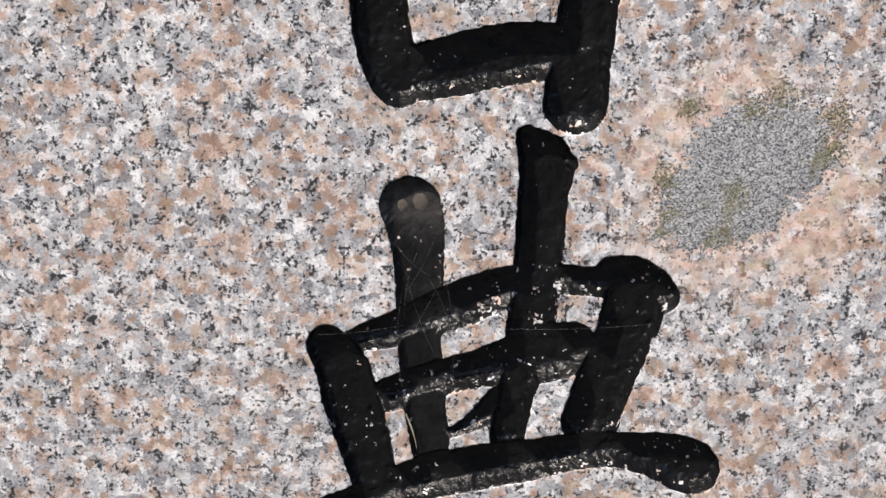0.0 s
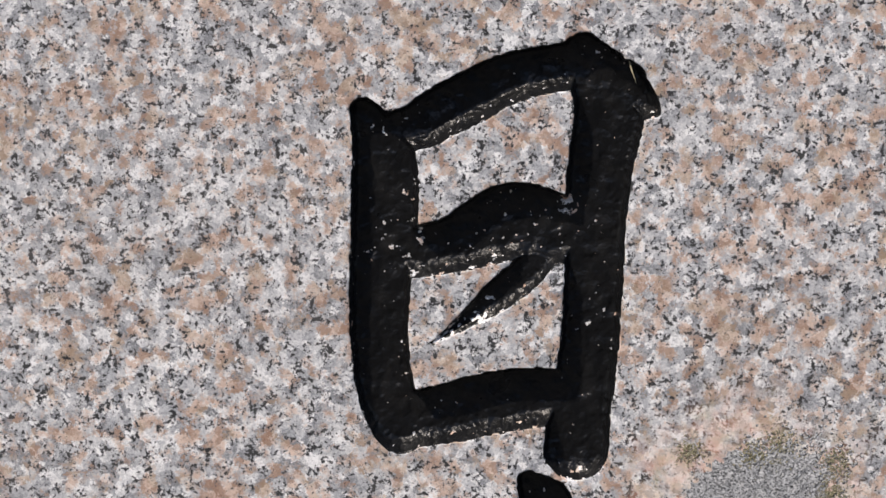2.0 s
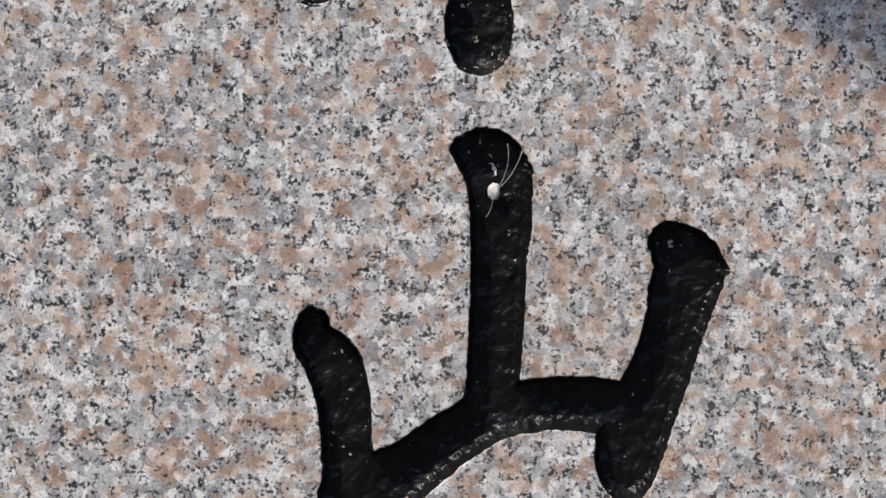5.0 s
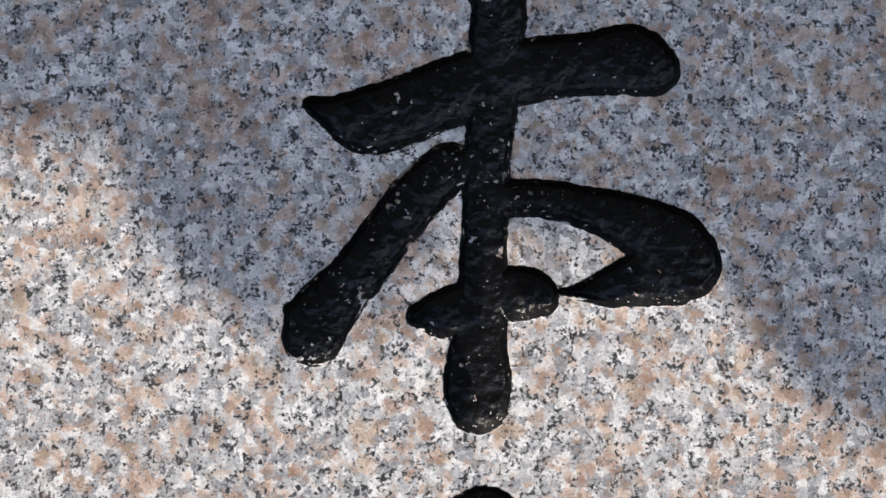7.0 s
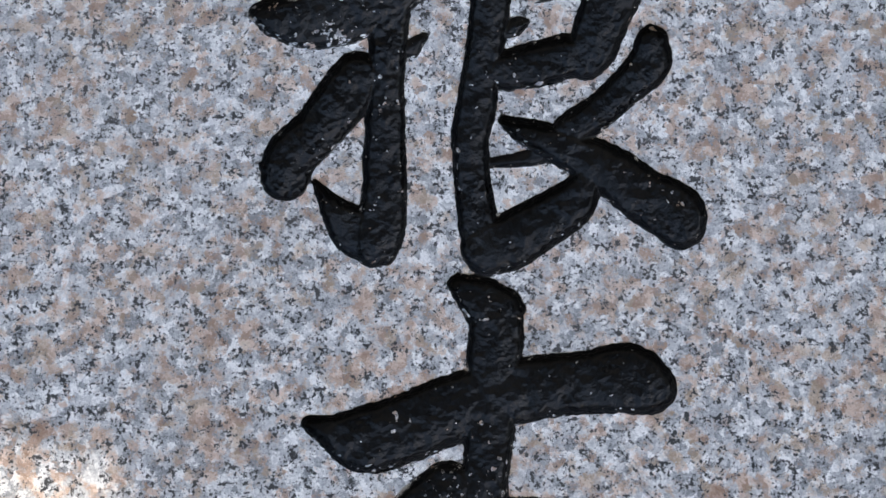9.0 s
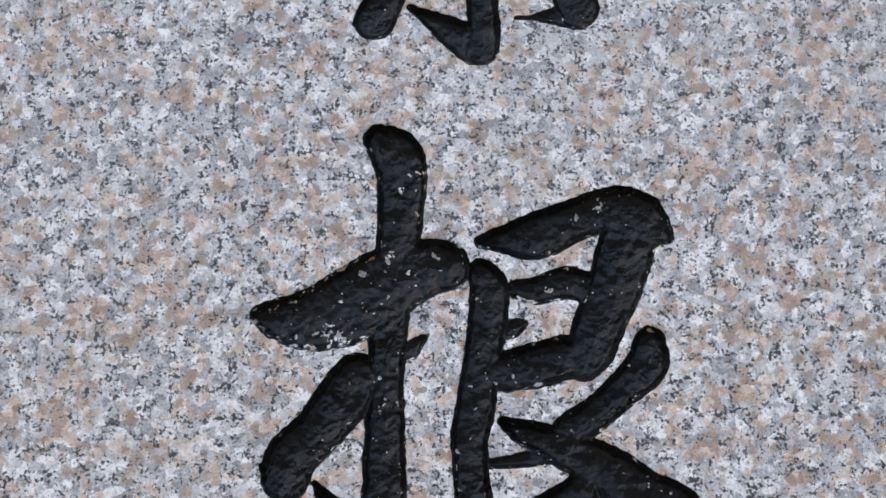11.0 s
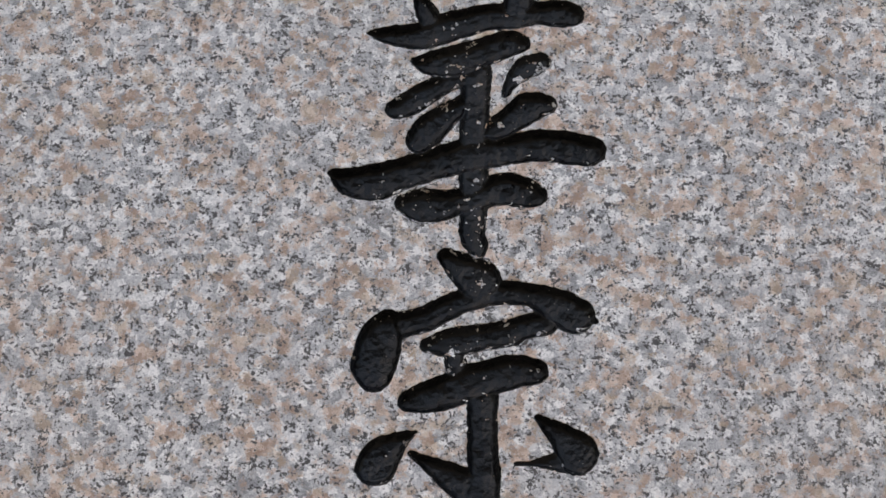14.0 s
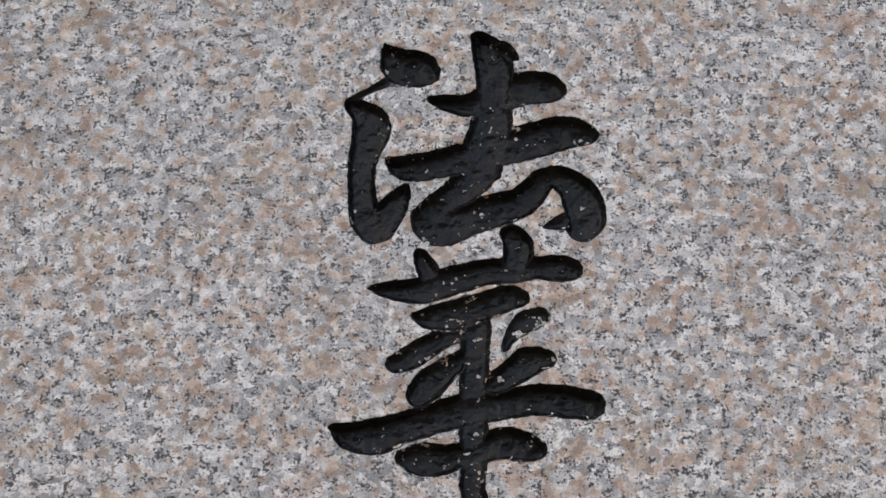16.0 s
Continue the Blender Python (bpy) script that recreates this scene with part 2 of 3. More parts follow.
character("scripture")
stroke((-13.8, 1068.5, 29.6), (-11.1, 1055.5, 27.4), (-9.7, 1035.6, 23.7), (-9.4, 1000.9, 21.1), (-7.1, 971.6, 20.8), (-3.8, 941.9, 18.7), cut=0.55, dust=1.0)
stroke((41.6, 1102.9, 12.0), (50.4, 1090.4, 26.1), (49.0, 1074.4, 24.0), (47.5, 1044.6, 23.6), (43.2, 1001.3, 22.8), (37.3, 972.0, 18.5), (33.1, 949.7, 17.0), worn=0.05, corner=((54.1, 1090.4, 19.3), (60.9, 1089.4, 9.4), (64.6, 1088.3, 2.2)))
stroke((-54.2, 997.6, 20.3), (-47.2, 986.0, 25.9), (-41.6, 965.4, 28.2), (-34.8, 941.6, 25.0), (-31.0, 926.6, 22.8))
stroke((-40.0, 1000.1, 12.0), (-22.3, 1005.7, 18.2), (6.3, 1016.9, 23.2), (28.0, 1026.1, 22.0), (49.5, 1032.1, 16.9), (71.2, 1031.1, 14.7), (84.8, 1030.6, 19.7))
stroke((83.1, 1036.3, 15.6), (94.1, 1028.4, 28.8), (92.6, 1014.8, 30.6), (88.6, 1001.7, 28.7), (82.9, 987.1, 28.3), (77.8, 972.3, 27.7), (73.9, 959.0, 28.9), worn=0.1, corner=((99.9, 1026.7, 25.5), (106.4, 1023.9, 18.7), (110.3, 1021.9, 11.3)))
stroke((-23.7, 972.0, 18.4), (6.4, 982.1, 18.9), (28.3, 988.1, 22.3), (50.1, 993.5, 30.0), (64.0, 996.5, 27.5), worn=0.08)
stroke((5.2, 951.5, 5.2), (17.6, 958.4, 9.8), (29.8, 967.5, 17.2))
stroke((-60.0, 909.8, 11.8), (-37.7, 916.0, 17.7), (-9.9, 926.8, 23.5), (12.2, 932.5, 24.0), (39.9, 936.9, 22.2), (67.4, 942.6, 19.3), (89.5, 943.4, 19.3), (107.5, 940.5, 24.5), (121.5, 935.5, 29.0), (126.2, 931.6, 21.9), worn=-0.15)
character("sun")
stroke((-36.5, 1280.8, 12.0), (-31.9, 1271.9, 20.0), (-26.6, 1256.1, 30.0), (-26.6, 1226.8, 31.2), (-28.7, 1199.9, 28.7), (-29.1, 1172.8, 27.2), (-26.2, 1148.1, 27.4), (-19.3, 1129.7, 26.4))
stroke((-20.0, 1271.4, 19.9), (-11.0, 1274.0, 23.0), (4.7, 1282.5, 25.1), (30.7, 1295.7, 23.9), (56.7, 1301.5, 21.9), (67.0, 1301.0, 23.4))
stroke((64.9, 1307.6, 18.8), (72.9, 1295.9, 28.2), (76.9, 1280.7, 32.5), (75.7, 1268.3, 32.0), (73.2, 1253.8, 30.0), (71.4, 1227.2, 28.5), (70.7, 1195.0, 27.7), (68.4, 1162.2, 27.8), (64.8, 1134.8, 30.1), (63.6, 1119.3, 30.7), corner=((81.1, 1291.7, 27.3), (90.1, 1285.4, 17.9), (96.4, 1281.7, 8.9), (99.2, 1279.8, 2.6)))
stroke((-16.1, 1213.4, 24.0), (4.9, 1217.8, 26.7), (22.7, 1225.4, 34.0), (35.8, 1229.2, 36.6), (53.4, 1225.0, 32.9))
stroke((51.0, 1216.8, 13.3), (39.4, 1204.7, 16.5), (26.3, 1193.9, 15.0), (13.2, 1183.0, 9.1), (4.0, 1176.1, 4.8), (-4.7, 1170.7, 1.6), worn=0.5)
stroke((-18.3, 1132.2, 25.6), (-0.2, 1135.8, 29.4), (21.0, 1140.9, 30.5), (42.2, 1144.3, 29.4), (58.1, 1143.5, 26.1))
character("mountain")
stroke((11.9, 1523.6, 14.0), (22.8, 1518.9, 29.0), (27.2, 1509.7, 30.5), (28.0, 1492.9, 28.5), (27.0, 1469.6, 26.4), (26.0, 1443.7, 25.1), (24.3, 1417.7, 25.4), (23.0, 1407.2, 24.9), corner=((29.8, 1513.6, 23.4), (37.6, 1514.1, 10.4), (42.3, 1513.1, 2.6)))
stroke((-58.5, 1444.2, 15.0), (-58.2, 1435.9, 19.7), (-50.2, 1426.9, 25.4), (-46.4, 1417.7, 26.0), (-43.8, 1402.1, 24.5), (-42.8, 1386.5, 23.9), (-40.0, 1368.1, 28.6))
stroke((-40.0, 1364.2, 33.3), (-32.0, 1366.3, 34.9), (-14.8, 1376.0, 28.7), (5.4, 1390.9, 26.0), (26.1, 1402.6, 25.0), (46.8, 1406.5, 24.9), (67.5, 1406.4, 25.5), (80.5, 1404.6, 26.0), worn=-0.7)
stroke((106.0, 1480.2, 21.2), (114.3, 1469.4, 32.5), (111.2, 1456.5, 31.6), (107.2, 1441.0, 28.4), (101.6, 1422.9, 28.5), (93.4, 1404.6, 31.7), (87.7, 1388.9, 32.7), (85.7, 1377.2, 28.0), (85.8, 1370.7, 19.8), worn=-0.5, corner=((119.0, 1469.4, 23.2), (127.2, 1468.3, 10.3), (131.9, 1467.5, 2.0)))
character("origin")
stroke((12.3, 1777.3, 11.9), (24.2, 1768.6, 24.3), (29.5, 1760.3, 26.2), (28.4, 1741.4, 26.1), (26.3, 1711.9, 24.3), (23.3, 1682.6, 22.2), (22.0, 1650.9, 22.1), (20.6, 1619.3, 23.6), (18.8, 1598.4, 27.2), (18.1, 1580.1, 31.8), (18.4, 1571.0, 28.1), worn=0.35, corner=((32.2, 1765.8, 21.7), (38.9, 1765.6, 9.7), (42.6, 1764.6, 2.1)))
stroke((-58.9, 1711.5, 8.0), (-45.2, 1706.6, 19.2), (-32.0, 1703.8, 32.0), (-13.4, 1709.0, 33.2), (7.8, 1717.4, 33.2), (29.1, 1723.9, 32.7), (50.3, 1727.8, 31.1), (71.6, 1729.7, 30.0), (90.1, 1731.4, 33.9), (100.7, 1727.4, 26.9))
stroke((5.5, 1682.0, 24.0), (-9.0, 1668.6, 25.6), (-23.2, 1650.4, 25.3), (-39.3, 1629.5, 25.7), (-53.2, 1614.7, 30.4), (-57.9, 1603.7, 29.3), worn=0.35, corner=((-59.8, 1610.8, 23.6), (-66.8, 1614.7, 9.4), (-70.2, 1616.4, 2.6)))
stroke((28.4, 1666.6, 19.0), (49.5, 1666.5, 18.0), (70.4, 1662.0, 20.7), (88.7, 1655.6, 26.4), (107.0, 1646.2, 33.3), (113.3, 1636.4, 37.4))
stroke((109.3, 1633.1, 34.1), (90.9, 1627.9, 24.1), (75.1, 1624.0, 15.2), (63.3, 1623.2, 6.8), (55.5, 1623.2, 2.6))
stroke((-9.2, 1612.7, 11.5), (1.7, 1613.1, 22.0), (14.9, 1614.1, 29.3))
stroke((34.6, 1622.3, 26.2), (42.3, 1622.3, 24.2), (46.8, 1621.1, 19.9))
character("root")
stroke((-24.0, 2002.0, 16.8), (-16.2, 1994.5, 25.7), (-13.2, 1982.6, 25.4), (-14.5, 1956.1, 22.4), (-17.1, 1932.8, 21.7), (-20.0, 1910.0, 20.4), (-21.2, 1887.3, 18.1), (-21.8, 1876.6, 17.5), (-22.5, 1848.8, 20.6), (-23.0, 1821.1, 21.6), (-25.0, 1806.0, 24.7), (-26.9, 1796.6, 22.5), worn=0.35)
stroke((-56.0, 1827.6, 3.8), (-46.9, 1814.6, 13.5), (-36.2, 1803.5, 24.4), (-26.9, 1799.3, 24.4))
stroke((-82.1, 1911.9, 11.9), (-68.9, 1909.2, 24.9), (-52.5, 1910.4, 34.1), (-33.1, 1919.2, 39.2), (-16.6, 1930.0, 36.0), (0.1, 1935.6, 29.8), (7.0, 1935.4, 25.9), worn=0.45)
stroke((-35.4, 1882.4, 21.0), (-42.5, 1869.9, 27.0), (-54.9, 1853.4, 24.8), (-67.1, 1841.1, 26.3), (-70.3, 1830.9, 23.8), corner=((-71.5, 1831.5, 19.2), (-77.5, 1834.9, 9.9), (-81.8, 1837.1, 2.7)))
stroke((-3.6, 1899.5, 4.5), (-9.9, 1893.4, 10.0))
stroke((24.7, 1948.6, 5.8), (39.1, 1949.5, 16.2), (53.1, 1950.8, 24.8), (69.8, 1958.0, 22.5), (86.8, 1963.6, 23.2), (96.5, 1962.0, 28.5), (103.2, 1956.1, 28.8), corner=((103.3, 1960.4, 26.1), (111.4, 1953.8, 15.9), (117.6, 1948.5, 5.8), (119.0, 1947.3, 1.7)))
stroke((97.9, 1948.8, 28.8), (93.6, 1934.3, 28.7), (88.7, 1919.9, 27.0), (82.2, 1905.7, 25.8), (77.7, 1891.5, 23.0), (74.8, 1885.3, 17.0))
stroke((42.7, 1923.4, 10.4), (52.4, 1922.7, 14.4), (66.3, 1926.6, 16.7), (75.9, 1924.4, 16.7), worn=0.4)
stroke((38.1, 1901.2, 9.4), (42.0, 1904.6, 8.4), (46.5, 1906.6, 2.8))
stroke((36.4, 1882.1, 20.9), (50.1, 1884.8, 23.1), (65.3, 1888.8, 23.1), worn=0.1)
stroke((25.0, 1932.4, 14.0), (29.2, 1923.7, 19.4), (27.2, 1903.7, 19.3), (24.0, 1881.1, 19.1), (20.3, 1858.8, 19.6), (18.3, 1848.2, 18.5), (19.3, 1826.1, 18.3), (21.5, 1809.6, 19.4), (25.8, 1795.9, 23.0))
stroke((26.6, 1794.5, 27.2), (37.4, 1798.5, 28.7), (50.9, 1806.5, 26.1), (65.3, 1815.1, 23.8), (72.5, 1825.4, 16.2))
stroke((106.5, 1896.2, 15.9), (104.9, 1884.9, 21.3), (93.0, 1872.6, 18.1), (78.7, 1860.2, 17.6), (66.8, 1851.8, 18.1), corner=((106.7, 1891.0, 11.1), (111.2, 1885.9, 5.6), (113.3, 1883.1, 1.7)))
stroke((35.0, 1856.9, 6.1), (46.5, 1850.7, 13.9), (63.8, 1843.5, 19.9), (82.5, 1833.6, 24.2), (100.4, 1820.1, 27.4), (115.3, 1811.1, 29.5), (117.9, 1805.6, 24.9))
stroke((28.1, 1836.5, 5.0), (42.1, 1837.9, 7.7), (58.4, 1841.7, 11.0))
character("sect")
stroke((11.0, 2183.3, 9.5), (20.4, 2175.9, 18.2), (28.5, 2169.2, 23.8), worn=0.4)
stroke((-19.7, 2147.2, 13.3), (-23.5, 2136.7, 22.7), (-27.0, 2122.5, 23.6), (-27.1, 2116.1, 19.4))
stroke((-18.2, 2143.0, 15.7), (-0.6, 2147.6, 15.1), (17.1, 2156.4, 13.9), (34.9, 2161.6, 14.1), (55.5, 2160.3, 14.1), (69.9, 2153.0, 20.8), (77.1, 2148.1, 22.0), corner=((75.7, 2149.0, 19.0), (84.4, 2146.4, 8.2), (88.7, 2144.3, 2.5)))
stroke((0.7, 2132.5, 8.2), (13.8, 2133.9, 16.4), (31.4, 2136.8, 15.1), (43.1, 2138.6, 15.1), (50.5, 2141.7, 13.9), (62.3, 2144.0, 13.9), worn=0.6)
stroke((-9.2, 2101.3, 11.7), (4.8, 2104.5, 19.1), (22.2, 2111.2, 20.4), (42.6, 2116.6, 19.3), (55.7, 2117.0, 15.0))
stroke((15.2, 2129.7, 10.6), (15.1, 2118.6, 11.8), worn=1.0)
stroke((28.7, 2102.6, 16.4), (28.2, 2077.7, 15.7), (28.5, 2059.2, 17.3), (26.9, 2050.0, 19.0))
stroke((-8.3, 2072.7, 3.6), (1.3, 2066.4, 9.0), (12.7, 2058.8, 16.7), (24.0, 2051.6, 21.5))
stroke((-5.6, 2084.4, 1.9), (-14.3, 2079.8, 10.2), (-22.9, 2072.3, 19.6), (-26.4, 2065.6, 21.2))
stroke((56.5, 2091.6, 3.7), (67.6, 2081.7, 13.2), (75.9, 2072.4, 21.4), (76.4, 2068.9, 19.7))
stroke((73.0, 2067.7, 15.2), (55.7, 2066.1, 4.9), (44.9, 2066.1, 1.9))
character("flower")
stroke((0.0, 2339.7, 8.0), (2.1, 2333.2, 12.0), (5.1, 2325.2, 13.3))
stroke((50.3, 2351.5, 13.8), (54.1, 2344.2, 17.2), (52.9, 2335.1, 16.4))
stroke((-28.1, 2319.0, 3.7), (-17.3, 2317.4, 12.0), (-0.3, 2317.1, 17.2), (16.9, 2322.5, 19.3), (32.5, 2326.9, 17.2), (49.6, 2328.7, 16.6), (63.6, 2329.9, 14.3), (76.1, 2329.3, 17.4), (81.6, 2328.5, 15.1), worn=0.2)
stroke((-3.6, 2301.2, 5.2), (5.6, 2299.3, 14.8), (18.0, 2300.8, 19.9), (32.0, 2305.2, 18.3), (46.0, 2310.9, 16.9), (53.1, 2311.2, 12.7), worn=0.35)
stroke((-14.6, 2271.7, 12.2), (-6.9, 2275.0, 14.9), (3.9, 2282.1, 13.5), (16.2, 2288.9, 12.3), (23.9, 2290.2, 10.3), worn=0.3)
stroke((-2.1, 2251.8, 14.8), (3.5, 2258.6, 18.3), (12.8, 2267.0, 14.4), (22.1, 2274.8, 10.4), worn=0.4)
stroke((64.2, 2299.3, 12.3), (56.4, 2295.9, 14.0), (48.4, 2287.3, 8.0), (44.5, 2279.3, 4.6), worn=0.8)
stroke((66.3, 2273.0, 12.3), (57.1, 2271.4, 18.4), (47.8, 2264.7, 16.6), (38.4, 2258.0, 13.8), worn=0.2)
stroke((-48.7, 2233.3, 5.5), (-38.5, 2228.1, 16.8), (-27.0, 2227.5, 21.9), (-13.5, 2231.7, 19.7), (6.2, 2238.1, 19.0), (27.5, 2243.8, 21.3), (45.7, 2246.2, 18.5), (60.9, 2248.0, 19.3), (76.0, 2246.7, 20.1), (86.5, 2244.8, 19.3), (89.6, 2244.7, 17.2))
stroke((-9.1, 2214.2, 12.6), (-0.2, 2213.0, 21.0), (11.8, 2213.8, 17.5), (26.9, 2217.5, 15.3), (42.0, 2222.3, 19.7), (52.5, 2220.4, 18.3), (58.4, 2218.6, 14.0), worn=0.3)
stroke((29.6, 2294.6, 16.8), (28.4, 2271.9, 16.0), (26.9, 2244.5, 15.9), (26.3, 2217.5, 15.1), (25.2, 2197.6, 13.8), (26.9, 2190.9, 12.7), (28.0, 2186.0, 9.1), worn=0.45)
character("law")
stroke((-16.1, 2473.8, 11.1), (-9.0, 2464.7, 24.1), (-0.6, 2463.0, 24.8), (5.5, 2458.6, 13.9), corner=((-15.4, 2475.0, 8.3), (-18.0, 2479.0, 3.4), (-18.6, 2480.6, 1.3)))
stroke((-15.6, 2455.4, 7.9), (-25.9, 2449.8, 4.7), (-35.0, 2444.2, 5.4), (-38.2, 2440.4, 5.9))
stroke((-37.2, 2439.6, 11.0), (-28.6, 2430.2, 19.0), (-27.0, 2421.1, 22.2), (-30.9, 2406.7, 18.2), (-32.6, 2391.8, 16.0), (-32.3, 2376.9, 15.9), (-29.5, 2363.9, 20.0), (-26.4, 2356.2, 19.5), worn=0.3)
stroke((-24.5, 2358.3, 22.6), (-16.3, 2368.5, 17.5), (-10.5, 2378.3, 11.1), (-7.9, 2383.9, 5.5))
stroke((34.6, 2484.7, 8.8), (41.8, 2472.8, 21.1), (44.0, 2459.0, 22.5), (43.2, 2439.7, 21.0), (40.5, 2422.5, 24.3), (37.0, 2409.3, 25.7), (33.5, 2398.1, 25.0), corner=((47.3, 2473.8, 17.0), (53.8, 2471.4, 8.4), (56.6, 2469.0, 3.0)))
stroke((7.8, 2441.9, 5.6), (17.4, 2439.0, 12.0), (28.6, 2437.3, 16.1), (41.6, 2441.6, 20.6), (59.5, 2448.3, 23.3), (70.9, 2448.8, 22.0), (76.6, 2447.6, 16.2), worn=0.2)
stroke((-16.0, 2400.4, 7.6), (-6.5, 2395.8, 18.1), (8.7, 2398.1, 19.6), (27.9, 2403.0, 20.3), (47.1, 2408.3, 22.7), (66.4, 2413.7, 24.3), (82.6, 2418.3, 22.2), (93.7, 2416.6, 15.1), (100.3, 2413.8, 2.4), worn=0.2)
stroke((35.7, 2394.3, 21.6), (25.9, 2384.0, 20.3), (16.3, 2376.0, 18.3), (6.7, 2368.1, 16.8), worn=0.3)
stroke((2.5, 2363.4, 16.2), (10.6, 2357.7, 26.9), (27.0, 2362.9, 22.8), (42.9, 2367.4, 22.0), (57.2, 2373.4, 19.1), (65.4, 2382.5, 16.3), (71.3, 2389.1, 10.0), worn=0.25)
stroke((67.2, 2387.7, 11.7), (75.8, 2389.1, 14.9), (84.4, 2384.1, 19.0), (90.6, 2372.8, 22.6), (92.4, 2361.7, 22.4), (90.2, 2355.5, 19.2))
stroke((81.9, 2360.1, 11.3), (75.6, 2358.0, 8.3), (69.2, 2355.9, 3.0))

# ---------------------------------------------------------------- the carved face, worked out on a fine grid
STEP = 0.8
X0, X1, Z0, Z1 = -140.0, 168.0, 893.3, 2539.5
gx = np.arange(X0, X1 + 0.5, STEP)
gz = np.arange(Z0, Z1 + 0.5, STEP)
NX, NZ = len(gx), len(gz)


def lattice(size, seed):
    """Smooth random values from -1 to 1, size millimetres apart."""
    w, h = int((X1 - X0) / size) + 3, int((Z1 - Z0) / size) + 3
    table = np.random.RandomState(seed).uniform(-1, 1, (w, h))
    u, v = (gx - X0) / size, (gz - Z0) / size
    i, j = u.astype(int), v.astype(int)
    s, t = (u - i), (v - j)
    s, t = (s * s * (3 - 2 * s))[:, None], (t * t * (3 - 2 * t))[None, :]
    a, b = table[np.ix_(i, j)], table[np.ix_(i + 1, j)]
    c, d = table[np.ix_(i, j + 1)], table[np.ix_(i + 1, j + 1)]
    return (a * (1 - s) + b * s) * (1 - t) + (c * (1 - s) + d * s) * t


def run_of(nodes):
    """The stroke's discs: a smooth curve through its nodes, widths with it."""
    p = np.vstack([2 * nodes[0] - nodes[1], nodes, 2 * nodes[-1] - nodes[-2]])
    out = []
    for k in range(1, len(p) - 2):
        n = max(3, int(np.hypot(*(p[k + 1] - p[k])[:2]) / 0.8))
        t = np.linspace(0, 1, n, endpoint=False)[:, None]
        a, b, c, d = p[k - 1:k + 3]
        out.append(0.5 * (2 * b + (c - a) * t + (2 * a - 5 * b + 4 * c - d) * t ** 2 + (3 * b - a - 3 * c + d) * t ** 3))
    out.append(nodes[-1:])
    out = np.vstack(out)
    out[:, 2] = np.maximum(out[:, 2], 0.8)
    return out


sdf = np.full((NX, NZ), 50.0)
depth = np.zeros((NX, NZ))
owner = np.full((NX, NZ), -1)
soil = np.zeros((NX, NZ))
flaked = np.zeros((NX, NZ))
rough_edge = 0.42 * lattice(2.2, 1) + 0.28 * lattice(6.0, 2) + 0.25 * lattice(15.0, 3)
lumps = 0.55 * lattice(4.5, 4) + 0.45 * lattice(9.0, 5) + 0.25 * lattice(2.1, 6)
STROKES = []
for c, (meaning, strokes) in enumerate(CHARACTERS):
    for nodes, cut, dust, worn, corner in strokes:
        discs = run_of(nodes)
        wide = discs[:, 2].mean()
        if corner:
            discs = np.vstack([discs, run_of(np.array(corner, float))])
        reach = discs[:, 2].max() / 2 + 6
        i0, i1 = np.searchsorted(gx, (discs[:, 0].min() - reach, discs[:, 0].max() + reach))
        j0, j1 = np.searchsorted(gz, (discs[:, 1].min() - reach, discs[:, 1].max() + reach))
        near = np.full((i1 - i0, j1 - j0), 50.0)
        for x, z, w in discs:
            near = np.minimum(near, np.hypot(gx[i0:i1, None] - x, gz[None, j0:j1] - z) - w / 2)
        near = near + rough_edge[i0:i1, j0:j1] * np.clip(wide / 12, 0.4, 1.0)
        inside = np.maximum(-near, 0)
        full = float(np.clip(0.42 * wide, 3.0, 9.5)) * cut
        # the lower wall of a cut slopes more than the others
        sloping = np.clip(np.gradient(-near, STEP, axis=1), 0, 1) ** 1.5
        wall = np.clip(inside / (2.0 + 0.09 * min(wide, 14.0) + sloping * min(4.0, 0.18 * wide)), 0, 1)
        deep = full * (0.86 * (1 - (1 - wall) ** 1.8) + 0.14 * np.clip(inside / (0.5 * wide), 0, 1))
        deep = deep + np.clip(inside / 3.0, 0, 1) * lumps[i0:i1, j0:j1] * full * 0.11
        view = (slice(i0, i1), slice(j0, j1))
        better = (near < sdf[view]) & (near < 0.8)
        owner[view] = np.where(better, len(STROKES), owner[view])
        sdf[view] = np.minimum(sdf[view], near)
        depth[view] = np.maximum(depth[view], deep)
        flaked[view] = np.where(better, worn, flaked[view])
        if dust:
            top = discs[0, 1]
            soil[view] = np.where(near < 0, dust * (0.12 + 0.88 * np.exp(-((gz[None, j0:j1] - top) / 13.0) ** 2)), soil[view])
        STROKES.append(c)
# an exact zero would leave two pieces of rim on one corner
sdf = np.where(np.abs(sdf) < 0.03, -0.03, sdf)
depth = np.where(sdf < 0, depth, 0)
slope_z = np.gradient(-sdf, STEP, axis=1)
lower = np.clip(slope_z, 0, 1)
# flaking on the lower walls, plus a thin lower rim bared as painted sunlit edge
wear_and_glint = 0.65 * lower * np.exp(-((-sdf - 2.6) / 2.4) ** 2) + 0.75 * lower * np.exp(-(sdf / 0.4) ** 2) + 0.2 * np.exp(-(sdf / 0.8) ** 2) + flaked

out = sdf > 0
corners = out[:-1, :-1].astype(int) + out[1:, :-1] + out[1:, 1:] + out[:-1, 1:]
corner_owner = np.maximum(np.maximum(owner[:-1, :-1], owner[1:, :-1]), np.maximum(owner[1:, 1:], owner[:-1, 1:]))
mm = 0.001
grad_x, grad_z = np.gradient(depth, STEP, axis=0), np.gradient(depth, STEP, axis=1)

pillar = tagged(new("stone_monument"), "tall pink-grey granite monument with black-painted carved writing", "monument")

